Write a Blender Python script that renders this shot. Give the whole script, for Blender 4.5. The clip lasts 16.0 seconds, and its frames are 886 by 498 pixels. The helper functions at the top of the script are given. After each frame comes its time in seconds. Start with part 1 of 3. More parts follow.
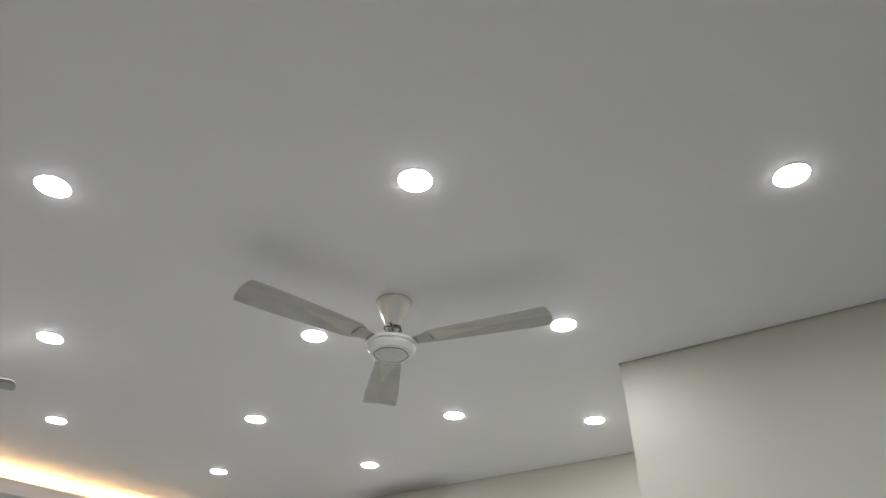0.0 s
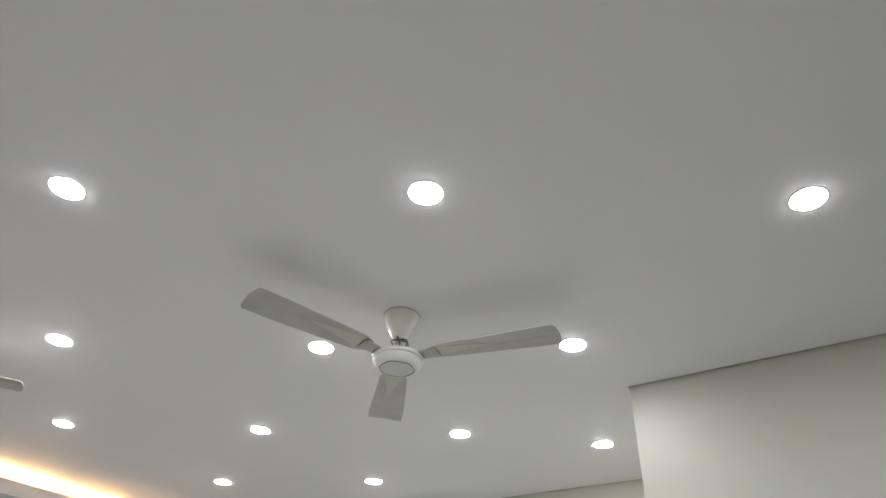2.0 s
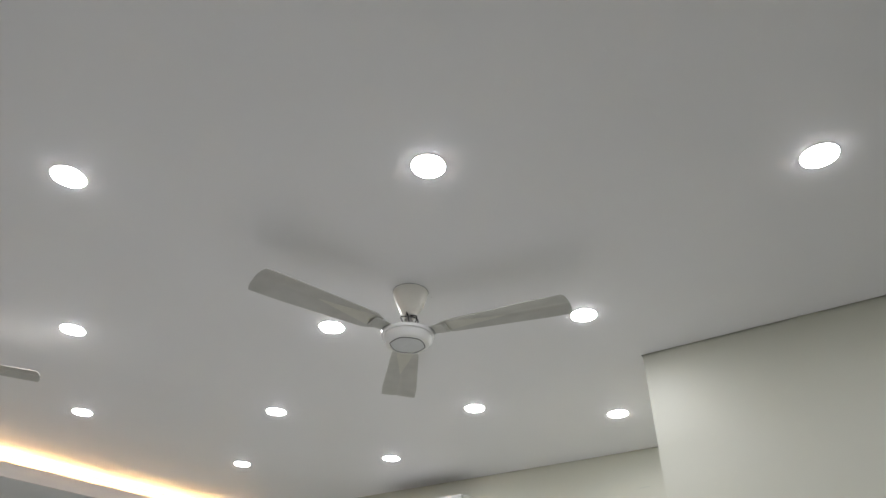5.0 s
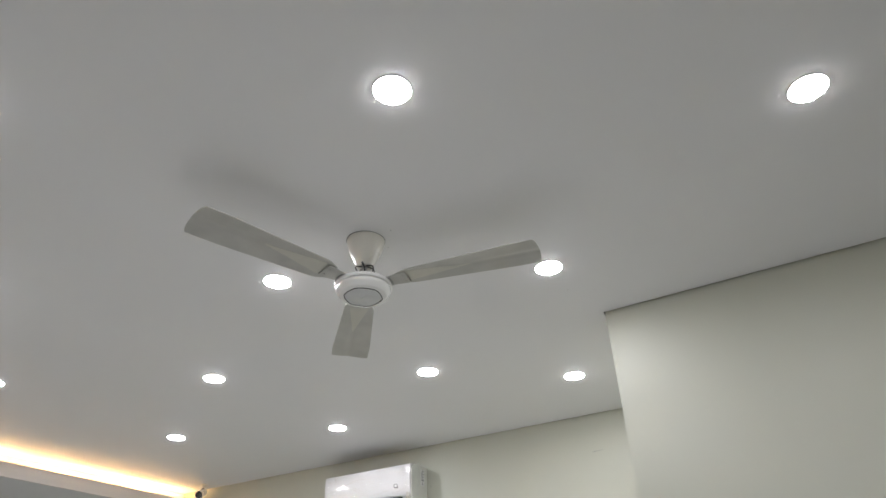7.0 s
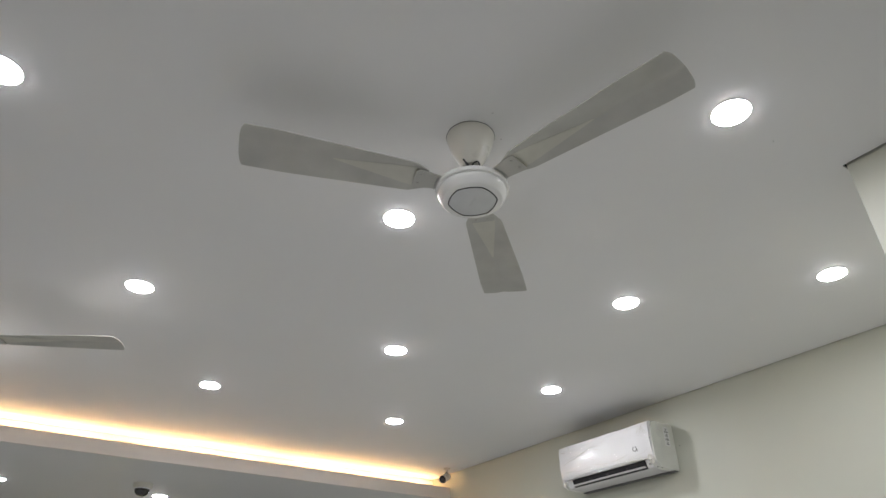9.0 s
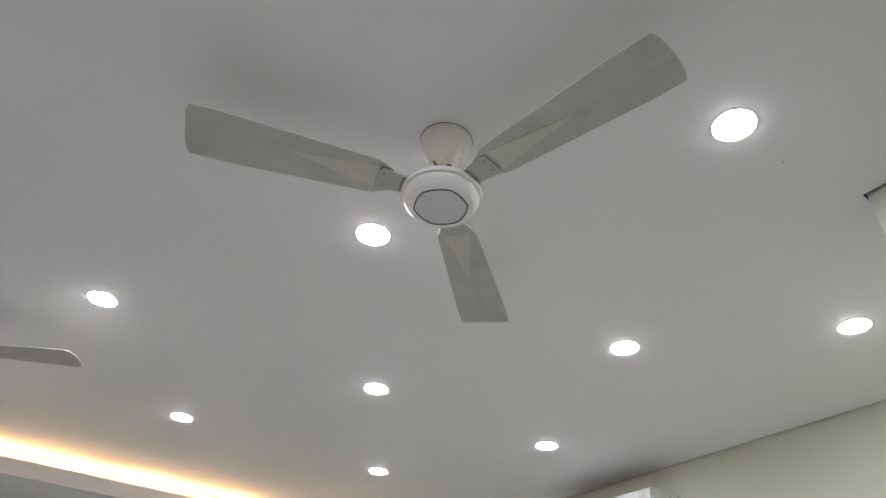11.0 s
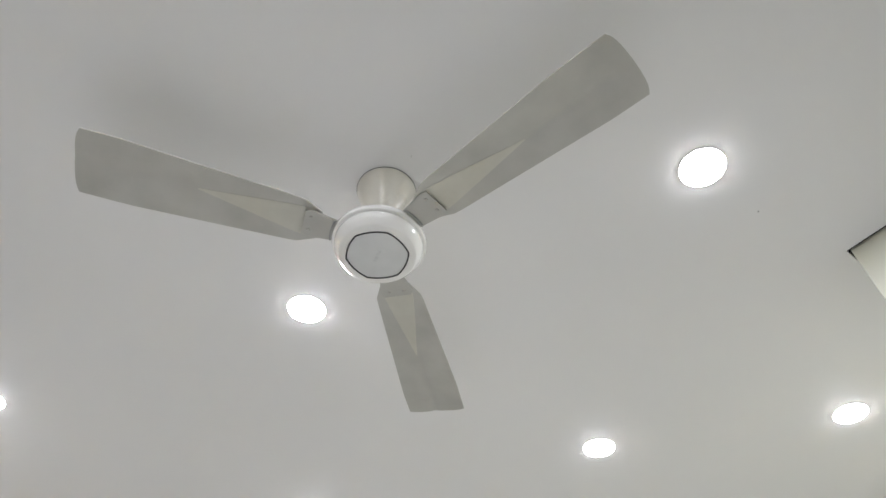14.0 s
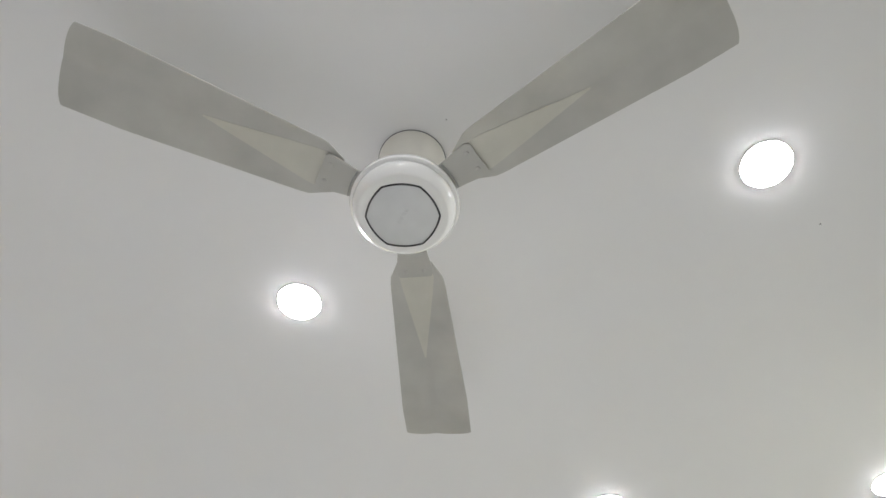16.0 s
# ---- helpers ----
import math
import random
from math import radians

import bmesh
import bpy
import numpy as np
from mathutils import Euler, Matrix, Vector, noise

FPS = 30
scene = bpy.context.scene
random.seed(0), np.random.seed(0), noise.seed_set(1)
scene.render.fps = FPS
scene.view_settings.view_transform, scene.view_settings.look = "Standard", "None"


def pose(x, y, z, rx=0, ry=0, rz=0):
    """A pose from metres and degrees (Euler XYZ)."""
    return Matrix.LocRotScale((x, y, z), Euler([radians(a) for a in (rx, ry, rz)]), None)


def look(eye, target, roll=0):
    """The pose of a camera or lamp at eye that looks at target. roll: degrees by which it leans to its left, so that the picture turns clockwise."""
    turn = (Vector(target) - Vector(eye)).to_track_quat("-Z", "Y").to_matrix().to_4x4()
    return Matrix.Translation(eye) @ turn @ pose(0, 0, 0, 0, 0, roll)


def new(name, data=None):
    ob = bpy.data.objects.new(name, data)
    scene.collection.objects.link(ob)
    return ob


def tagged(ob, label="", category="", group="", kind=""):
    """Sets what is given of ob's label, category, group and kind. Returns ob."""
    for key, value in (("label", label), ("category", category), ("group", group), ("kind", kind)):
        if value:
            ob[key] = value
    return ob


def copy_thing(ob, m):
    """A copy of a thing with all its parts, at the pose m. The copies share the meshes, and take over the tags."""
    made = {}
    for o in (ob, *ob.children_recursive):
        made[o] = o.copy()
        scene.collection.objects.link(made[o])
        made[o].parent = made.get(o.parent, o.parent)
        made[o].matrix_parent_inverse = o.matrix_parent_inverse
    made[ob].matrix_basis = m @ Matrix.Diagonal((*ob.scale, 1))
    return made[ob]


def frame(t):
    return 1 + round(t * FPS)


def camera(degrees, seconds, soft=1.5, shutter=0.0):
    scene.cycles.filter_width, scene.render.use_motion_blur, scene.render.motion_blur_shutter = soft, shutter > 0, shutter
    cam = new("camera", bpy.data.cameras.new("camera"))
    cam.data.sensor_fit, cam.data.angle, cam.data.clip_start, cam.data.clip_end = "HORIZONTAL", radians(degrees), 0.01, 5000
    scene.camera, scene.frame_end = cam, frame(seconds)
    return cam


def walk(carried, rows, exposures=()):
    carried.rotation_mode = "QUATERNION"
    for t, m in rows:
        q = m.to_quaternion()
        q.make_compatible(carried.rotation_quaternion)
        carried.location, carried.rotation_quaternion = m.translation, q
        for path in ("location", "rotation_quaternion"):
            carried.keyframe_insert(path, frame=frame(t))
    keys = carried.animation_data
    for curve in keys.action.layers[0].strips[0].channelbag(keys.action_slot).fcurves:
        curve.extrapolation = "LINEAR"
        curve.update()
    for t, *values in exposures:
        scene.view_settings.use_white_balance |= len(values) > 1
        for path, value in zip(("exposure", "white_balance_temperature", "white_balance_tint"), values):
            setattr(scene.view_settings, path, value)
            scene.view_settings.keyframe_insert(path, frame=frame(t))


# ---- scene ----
cam = camera(68.4, 16.0)
PATH = [
    (0, (-2.105, -2.095, 1.473), (-0.73, -1.221, 2.633), 0.4),
    (0.5, (-2.073, -2.108, 1.478), (-0.691, -1.208, 2.609), 0.8),
    (0.7, (-2.063, -2.112, 1.482), (-0.681, -1.196, 2.6), 1.1),
    (1, (-2.061, -2.096, 1.484), (-0.683, -1.259, 2.668), 3.1),
    (1.2, (-2.063, -2.112, 1.476), (-0.710, -1.278, 2.691), 4.4),
    (1.5, (-2.076, -2.099, 1.474), (-0.744, -1.204, 2.666), 4.4),
    (2, (-2.073, -2.101, 1.471), (-0.751, -1.205, 2.675), 3.2),
    (2.5, (-2.082, -2.096, 1.473), (-0.753, -1.198, 2.668), 1.7),
    (3, (-2.074, -2.099, 1.467), (-0.748, -1.182, 2.651), 1.3),
    (3.5, (-2.065, -2.105, 1.478), (-0.746, -1.189, 2.67), 0.8),
    (3.7, (-2.063, -2.104, 1.471), (-0.739, -1.187, 2.656), 0.7),
    (5.8, (-2.029, -2.093, 1.468), (-0.678, -1.133, 2.587), 2.4),
    (6, (-2.029, -2.07, 1.464), (-0.668, -1.112, 2.573), 2.4),
    (6.3, (-1.995, -2.036, 1.467), (-0.607, -1.096, 2.558), 0.9),
    (6.5, (-1.988, -1.984, 1.466), (-0.58, -1.075, 2.558), 0.9),
    (7, (-1.869, -1.887, 1.478), (-0.403, -1.084, 2.577), -1.7),
    (7.2, (-1.799, -1.878, 1.482), (-0.378, -1.044, 2.616), -1.1),
    (7.5, (-1.659, -1.91, 1.508), (-0.35, -0.883, 2.617), 1.3),
    (7.8, (-1.52, -1.916, 1.515), (-0.285, -0.745, 2.565), 0.9),
    (8, (-1.451, -1.909, 1.532), (-0.222, -0.707, 2.553), 0.7),
    (8.2, (-1.374, -1.87, 1.517), (-0.166, -0.628, 2.516), 1.3),
    (8.3, (-1.338, -1.853, 1.516), (-0.149, -0.594, 2.516), 1.3),
    (8.5, (-1.266, -1.832, 1.529), (-0.076, -0.576, 2.532), 0.2),
    (8.8, (-1.156, -1.787, 1.515), (-0.046, -0.494, 2.562), -0.9),
    (9, (-1.079, -1.792, 1.527), (-0.094, -0.424, 2.604), -0.2),
    (9.2, (-0.994, -1.783, 1.528), (-0.109, -0.383, 2.649), 2.8),
    (11.3, (-0.767, -1.629, 1.533), (0.097, -0.354, 2.809), 4.7),
    (11.5, (-0.748, -1.573, 1.545), (0.133, -0.375, 2.882), 4.2),
    (12, (-0.678, -1.502, 1.562), (0.213, -0.428, 2.994), 2.1),
    (12.3, (-0.615, -1.495, 1.552), (0.219, -0.392, 2.997), 2.7),
    (12.5, (-0.591, -1.481, 1.561), (0.226, -0.398, 3.031), 2.3),
    (13, (-0.558, -1.473, 1.561), (0.214, -0.378, 3.045), 2.2),
    (13.5, (-0.55, -1.462, 1.563), (0.22, -0.411, 3.08), 1.4),
    (14, (-0.535, -1.446, 1.562), (0.23, -0.404, 3.088), 1.6),
    (14.5, (-0.513, -1.439, 1.559), (0.266, -0.394, 3.075), 0.5),
    (15, (-0.478, -1.402, 1.565), (0.282, -0.417, 3.131), -0.4),
    (15.3, (-0.467, -1.302, 1.574), (0.297, -0.427, 3.202), -0.8),
    (15.5, (-0.474, -1.237, 1.577), (0.211, -0.39, 3.254), 2.0),
    (15.8, (-0.449, -1.14, 1.577), (0.249, -0.333, 3.269), 3.6),
    (16, (-0.416, -1.09, 1.582), (0.275, -0.27, 3.27), 3.6),
]
walk(cam, [(t, look(eye, target, roll)) for t, eye, target, roll in PATH],
     exposures=[(0, 0.02), (1.0, 0.08), (1.5, 0.13), (3.5, 0.15), (7.0, 0.08), (7.5, 0.13), (8.0, 0.03), (8.5, -0.09), (11.5, -0.02), (12.0, 0.01), (12.5, 0.24), (13.0, 0.48), (16.0, 0.58)])

# ---- light: a closed room, lit by its own lamps ----
world = bpy.data.worlds.new("world")
scene.world = world
world.use_nodes = True
world.node_tree.nodes["Background"].inputs["Color"].default_value = (0.8, 0.85, 1.0, 1)
world.node_tree.nodes["Background"].inputs["Strength"].default_value = 0.02
LAMP = 166.0      # downlight diffusers
STRIP = 60.0     # warm cove strips


# ---- materials ----
def shader(name):
    m = bpy.data.materials.new(name)
    m.use_nodes = True
    return m, m.node_tree, m.node_tree.nodes["Principled BSDF"]


def paint(name, colour, rough=0.5, vary=0.05, scale=1.5, grain=140.0, bump=0.05, metal=0.0, coat=0.0, per_object=0.0):
    """A painted or moulded surface: slow tonal drift, fine grain and relief, uneven gloss."""
    m, tree, b = shader(name)
    node, link = tree.nodes.new, tree.links.new
    where = node("ShaderNodeNewGeometry") if per_object == 0 else node("ShaderNodeTexCoord")
    place = where.outputs["Position"] if per_object == 0 else where.outputs["Object"]
    slow, fine = node("ShaderNodeTexNoise"), node("ShaderNodeTexNoise")
    slow.inputs["Scale"].default_value, slow.inputs["Detail"].default_value = scale, 5
    fine.inputs["Scale"].default_value, fine.inputs["Detail"].default_value = grain, 3
    ramp = node("ShaderNodeMapRange")
    ramp.inputs["From Min"].default_value, ramp.inputs["From Max"].default_value = 0.3, 0.7
    ramp.inputs["To Min"].default_value, ramp.inputs["To Max"].default_value = 1 - vary, 1 + vary
    mix = node("ShaderNodeMix")
    mix.data_type, mix.blend_type = "RGBA", "MULTIPLY"
    mix.inputs["Factor"].default_value = 1.0
    mix.inputs["A"].default_value = (*colour, 1)
    relief = node("ShaderNodeBump")
    relief.inputs["Strength"].default_value, relief.inputs["Distance"].default_value = bump, 0.002
    gloss = node("ShaderNodeMapRange")
    gloss.inputs["To Min"].default_value, gloss.inputs["To Max"].default_value = rough * 0.85, min(1, rough * 1.15)
    for tex in (slow, fine):
        link(place, tex.inputs["Vector"])
    link(slow.outputs["Fac"], ramp.inputs["Value"])
    link(ramp.outputs["Result"], mix.inputs["B"])
    link(mix.outputs["Result"], b.inputs["Base Color"])
    link(fine.outputs["Fac"], relief.inputs["Height"])
    link(relief.outputs["Normal"], b.inputs["Normal"])
    link(slow.outputs["Fac"], gloss.inputs["Value"])
    link(gloss.outputs["Result"], b.inputs["Roughness"])
    b.inputs["Metallic"].default_value = metal
    b.inputs["Coat Weight"].default_value = coat
    b.inputs["Coat Roughness"].default_value = 0.08
    return m


def glowing(name, colour, strength):
    m, tree, b = shader(name)
    b.inputs["Base Color"].default_value = (0.8, 0.8, 0.8, 1)
    b.inputs["Emission Color"].default_value = (*colour, 1)
    b.inputs["Emission Strength"].default_value = strength
    return m


CEILING = paint("ceiling_paint", (0.80, 0.80, 0.80), 0.55, 0.02, 0.8, 160, 0.06)
CEILING_LOW = paint("lower_ceiling_paint", (0.74, 0.74, 0.73), 0.55, 0.03, 0.9, 160, 0.06)
WALL = paint("cream_wall_paint", (0.566, 0.572, 0.488), 0.5, 0.035, 0.9, 110, 0.10)
FASCIA = paint("fascia_paint", (0.80, 0.745, 0.70), 0.55, 0.03, 2.0, 140, 0.05)
FLOOR = paint("floor_tile_glaze", (0.72, 0.72, 0.71), 0.16, 0.06, 1.2, 60, 0.0)
FLOOR.node_tree.nodes["Principled BSDF"].inputs["Specular IOR Level"].default_value = 0.9
# near black: the shade inside the ceiling gaps, put into the colour
GAP_SHADE = paint("gap_shade_black", (0.012, 0.012, 0.012), 0.9)
IVORY = paint("ivory_enamel", (0.76, 0.74, 0.67), 0.28, 0.03, 9, 200, 0.01, coat=0.3, per_object=1)
HOUSING = paint("white_enamel", (0.84, 0.84, 0.82), 0.075, 0.02, 9, 200, 0.01, coat=0.6, per_object=1)
BADGE = paint("grey_silver_badge", (0.62, 0.63, 0.63), 0.35, 0.04, 20, 300, 0.02, metal=0.15, per_object=1)
BLACK = paint("black_plastic", (0.02, 0.02, 0.022), 0.35, 0.1, 20, 300, 0.03, per_object=1)
BLADE = paint("warm_grey_blade_enamel", (0.46, 0.455, 0.422), 0.34, 0.11, 7, 180, 0.04, per_object=1)
INLAY = paint("cream_blade_enamel", (0.55, 0.54, 0.475), 0.35, 0.06, 14, 180, 0.03, per_object=1)
STEEL = paint("dull_steel", (0.42, 0.41, 0.39), 0.4, 0.15, 40, 300, 0.1, metal=0.9, per_object=1)
WIRE = paint("dark_wire_sheath", (0.05, 0.05, 0.05), 0.5, 0.1, 40, per_object=1)
TRIM = paint("lamp_trim", (0.84, 0.84, 0.84), 0.4, 0.03, 30, per_object=1)
AC_WHITE = paint("white_abs_plastic", (0.78, 0.78, 0.785), 0.13, 0.03, 6, 240, 0.01, coat=0.0, per_object=1)
AC_SIDE = paint("white_abs_side", (0.74, 0.75, 0.70), 0.4, 0.05, 9, 240, 0.04, per_object=1)
GREEN = paint("dark_green_laminate", (0.012, 0.085, 0.05), 0.35, 0.08, 3, 120, 0.03)
BOARD = paint("black_laminate", (0.018, 0.018, 0.02), 0.3, 0.15, 3, 120, 0.03)
SOCKET = paint("socket_plastic", (0.72, 0.74, 0.70), 0.35, 0.03, 20, per_object=1)
MARK = paint("print_and_shade_grey", (0.16, 0.16, 0.16), 0.6, 0.1, 60, per_object=1)
FAINT = paint("faint_print", (0.585, 0.595, 0.595), 0.4, 0.1, 60, per_object=1)
PRINT = paint("pale_grey_print", (0.30, 0.31, 0.30), 0.5, 0.1, 60, per_object=1)
FILM_FOLD = paint("gathered_film", (0.64, 0.62, 0.57), 0.22, 0.12, 60, 240, 0.2, per_object=1)
LED = glowing("led_diffuser", (0.98, 0.978, 1.03), LAMP)
WARM = glowing("warm_led_strip", (1.0, 0.59, 0.26), STRIP)
WARM_PANEL = glowing("warm_panel_strip", (1.0, 0.64, 0.30), 170.0)


def clear(name, rough, tint=(1, 1, 1), amount=0.25):
    """Thin clear plastic: mostly see-through, with a gloss."""
    m, tree, b = shader(name)
    node, link = tree.nodes.new, tree.links.new
    see, gloss, mix, noise_, relief = (node("ShaderNode" + k) for k in ("BsdfTransparent", "BsdfGlossy", "MixShader", "TexNoise", "Bump"))
    see.inputs["Color"].default_value = (*tint, 1)
    gloss.inputs["Roughness"].default_value = rough
    noise_.inputs["Scale"].default_value, noise_.inputs["Detail"].default_value = 18, 4
    relief.inputs["Strength"].default_value, relief.inputs["Distance"].default_value = 0.35, 0.012
    mix.inputs["Fac"].default_value = amount
    link(noise_.outputs["Fac"], relief.inputs["Height"])
    link(relief.outputs["Normal"], gloss.inputs["Normal"])
    link(see.outputs["BSDF"], mix.inputs[1])
    link(gloss.outputs["BSDF"], mix.inputs[2])
    link(mix.outputs["Shader"], tree.nodes["Material Output"].inputs["Surface"])
    return m


FILM = clear("clear_film", 0.05, (0.98, 0.98, 0.98), 0.09)
DOME_GLASS = paint("smoked_dome", (0.015, 0.015, 0.018), 0.05, 0.05, 9, coat=0.8, per_object=1)


# ---- mesh helpers ----
def part(name, bm, material, parent=None, label="", smooth=False, at=None):
    me = bpy.data.meshes.new(name)
    bmesh.ops.recalc_face_normals(bm, faces=bm.faces)
    bm.to_mesh(me)
    bm.free()
    me.materials.append(material)
    if smooth:
        for p in me.polygons:
            p.use_smooth = True
        me.set_sharp_from_angle(angle=radians(38))
    ob = new(name, me)
    if parent:
        ob.parent = parent
    if at is not None:
        ob.matrix_basis = at
    if label:
        tagged(ob, label)
    return ob


def empty(name, m, label, category, group="", kind=""):
    ob = new(name)
    ob.empty_display_size = 0.05
    ob.matrix_basis = m
    return tagged(ob, label, category, group, kind)


def box(x0, y0, z0, x1, y1, z1, bevel=0.0, segments=2):
    bm = bmesh.new()
    bmesh.ops.create_cube(bm, size=1)
    for v in bm.verts:
        v.co = Vector((x0 + (v.co.x + 0.5) * (x1 - x0), y0 + (v.co.y + 0.5) * (y1 - y0), z0 + (v.co.z + 0.5) * (z1 - z0)))
    if bevel:
        bmesh.ops.bevel(bm, geom=bm.edges, offset=bevel, segments=segments, affect="EDGES", profile=0.5)
    return bm


def prism(points, z0, z1, bevel=0.0):
    """A plan outline raised from z0 to z1."""
    bm = bmesh.new()
    low = [bm.verts.new((x, y, z0)) for x, y in points]
    high = [bm.verts.new((x, y, z1)) for x, y in points]
    bm.faces.new(low)
    bm.faces.new(high)
    for i in range(len(points)):
        j = (i + 1) % len(points)
        bm.faces.new((low[i], low[j], high[j], high[i]))
    if bevel:
        bmesh.ops.bevel(bm, geom=bm.edges, offset=bevel, segments=2, affect="EDGES", profile=0.5)
    return bm


def lathe(profile, steps=48, shape=None):
    """A turned body from (radius, height) pairs; shape(angle) scales the radius."""
    bm = bmesh.new()
    rings = []
    for r, z in profile:
        if r < 1e-6:
            rings.append([bm.verts.new((0, 0, z))])
        else:
            rings.append([bm.verts.new((r * k * math.cos(a), r * k * math.sin(a), z)) for a in (2 * math.pi * i / steps for i in range(steps)) for k in ((shape(a) if shape else 1),)])
    for a, b in zip(rings, rings[1:]):
        for i in range(steps):
            j = (i + 1) % steps
            if len(a) == 1:
                bm.faces.new((a[0], b[i], b[j]))
            elif len(b) == 1:
                bm.faces.new((a[i], b[0], a[j]))
            else:
                bm.faces.new((a[i], b[i], b[j], a[j]))
    return bm


def tube(points, radius, sides=8):
    """A bent round rod along points."""
    bm = bmesh.new()
    pts = [Vector(p) for p in points]
    rings = []
    for i, p in enumerate(pts):
        way = (pts[min(i + 1, len(pts) - 1)] - pts[max(i - 1, 0)]).normalized()
        side = way.cross(Vector((0.31, 0.17, 0.93))).normalized()
        up = way.cross(side)
        rings.append([bm.verts.new(p + radius * (math.cos(2 * math.pi * k / sides) * side + math.sin(2 * math.pi * k / sides) * up)) for k in range(sides)])
    for a, b in zip(rings, rings[1:]):
        for k in range(sides):
            bm.faces.new((a[k], a[(k + 1) % sides], b[(k + 1) % sides], b[k]))
    bm.faces.new(rings[0])
    bm.faces.new(rings[-1])
    return bm


def structure(name, bm, material, label, category):
    return tagged(part(name, bm, material), label, category, kind="structure")


# ---- the room ----
H = 3.0                       # main ceiling
LOW = 2.782                   # lower ceiling beyond the cove
EAST = 2.552                  # wall with the air conditioner
WEST, SOUTH = -6.6, -4.6
COL_X, COL_Y = 1.106, -1.182   # corner of the wall that stands forward
COL_X2 = 1.060                # the same face at the south end
GAP = 0.0085                  # shadow gap round the ceiling board
GAP_COL = 0.012               # the same along the forward wall


def cove(x, off=0.0):
    return 3.325 - 0.068 * x + off


def far(x, off=0.0):
    return 5.92 - 0.305 * x + off


W1 = WEST - 0.15
structure("floor", box(W1, SOUTH - 0.15, -0.1, EAST + 0.15, 8.8, 0.0), FLOOR, "pale glazed tile floor of the room", "floor")
structure("wall_east", box(EAST, COL_Y, 0, EAST + 0.15, 8.8, 3.12), WALL, "cream painted wall with the air conditioner", "wall")
structure("wall_column", prism([(COL_X, COL_Y), (EAST + 0.15, COL_Y), (EAST + 0.15, SOUTH), (COL_X2, SOUTH)], 0, 3.12), WALL, "cream painted wall standing forward into the room", "wall")
structure("wall_south", box(W1, SOUTH - 0.15, 0, EAST + 0.15, SOUTH, 3.12), WALL, "plain cream painted wall closing the room", "wall")
structure("wall_west", box(W1, SOUTH, 0, WEST, 8.8, 3.12), WALL, "plain cream painted side wall", "wall")
structure("wall_north", prism([(WEST, far(WEST, 0.22)), (EAST, far(EAST, 0.22)), (EAST, far(EAST, 0.4)), (WEST, far(WEST, 0.4))], 0, 3.12), WALL, "cream painted far wall behind the dark panel", "wall")
structure("ceiling", prism([(WEST + GAP, SOUTH + GAP), (COL_X2 - GAP_COL, SOUTH + GAP), (COL_X - GAP_COL, COL_Y + GAP), (EAST - GAP, COL_Y + GAP),
                            (EAST - GAP, cove(EAST, 0.3)), (WEST + GAP, cove(WEST, 0.3))], H, H + 0.014), CEILING, "smooth white painted gypsum ceiling", "ceiling")
# black filler strips stand in for the shade inside the gap
structure("gap_shade_column", prism([(COL_X2 - GAP_COL + 0.001, SOUTH + GAP), (COL_X2 - 0.001, SOUTH + GAP), (COL_X - 0.001, COL_Y + 0.001), (COL_X - GAP_COL + 0.001, COL_Y + 0.001)], H + 0.006, H + 0.0125), GAP_SHADE, "dark strip for the shade in the gap between ceiling and wall", "trim")
structure("gap_shade_return", box(COL_X - GAP + 0.001, COL_Y + 0.002, H + 0.006, EAST - 0.001, COL_Y + GAP - 0.001, H + 0.0125), GAP_SHADE, "dark strip for the shade in the gap between ceiling and wall", "trim")
structure("gap_shade_east", box(EAST - GAP + 0.001, COL_Y + GAP, H + 0.006, EAST - 0.001, cove(EAST, 0.26), H + 0.0125), GAP_SHADE, "dark strip for the shade in the gap between ceiling and wall", "trim")
# unseen slab, added so that the gaps stay black from below
structure("ceiling_void_slab", prism([(WEST, SOUTH), (EAST, SOUTH), (EAST, far(EAST, 0.22)), (WEST, far(WEST, 0.22))], H + 0.05, H + 0.09), GAP_SHADE, "unseen dark slab above the ceiling boards, keeping the gaps black", "ceiling")
structure("lower_ceiling", prism([(WEST, cove(WEST, 0.024)), (EAST - 0.002, cove(EAST, 0.024)), (EAST - 0.002, far(EAST, 0.21)), (WEST, far(WEST, 0.21))], LOW, LOW + 0.016), CEILING_LOW, "lower white gypsum ceiling beyond the cove", "ceiling")
structure("cove_fascia", prism([(WEST, cove(WEST)), (EAST - 0.003, cove(EAST)), (EAST - 0.003, cove(EAST, 0.022)), (WEST, cove(WEST, 0.022))], LOW - 0.002, 2.882, 0.0015), FASCIA, "white painted upstand of the cove", "trim")
structure("cove_back", prism([(WEST, cove(WEST, 0.27)), (EAST - 0.002, cove(EAST, 0.27)), (EAST - 0.002, cove(EAST, 0.295)), (WEST, cove(WEST, 0.295))], LOW + 0.018, H - 0.002), CEILING, "white back board of the cove", "trim")

strip = empty("cove_light", pose(0, 0, 0), "warm white led strip lying in the ceiling cove", "strip light")
for x0, x1 in ((WEST + 0.05, -1.355), (-1.305, -0.185), (-0.135, 0.985), (1.035, EAST - 0.05)):
    part("led_strip", prism([(x0, cove(x0, 0.185)), (x1, cove(x1, 0.185)), (x1, cove(x1, 0.202)), (x0, cove(x0, 0.202))], LOW + 0.128, LOW + 0.132), WARM, strip, "glowing warm white strip")
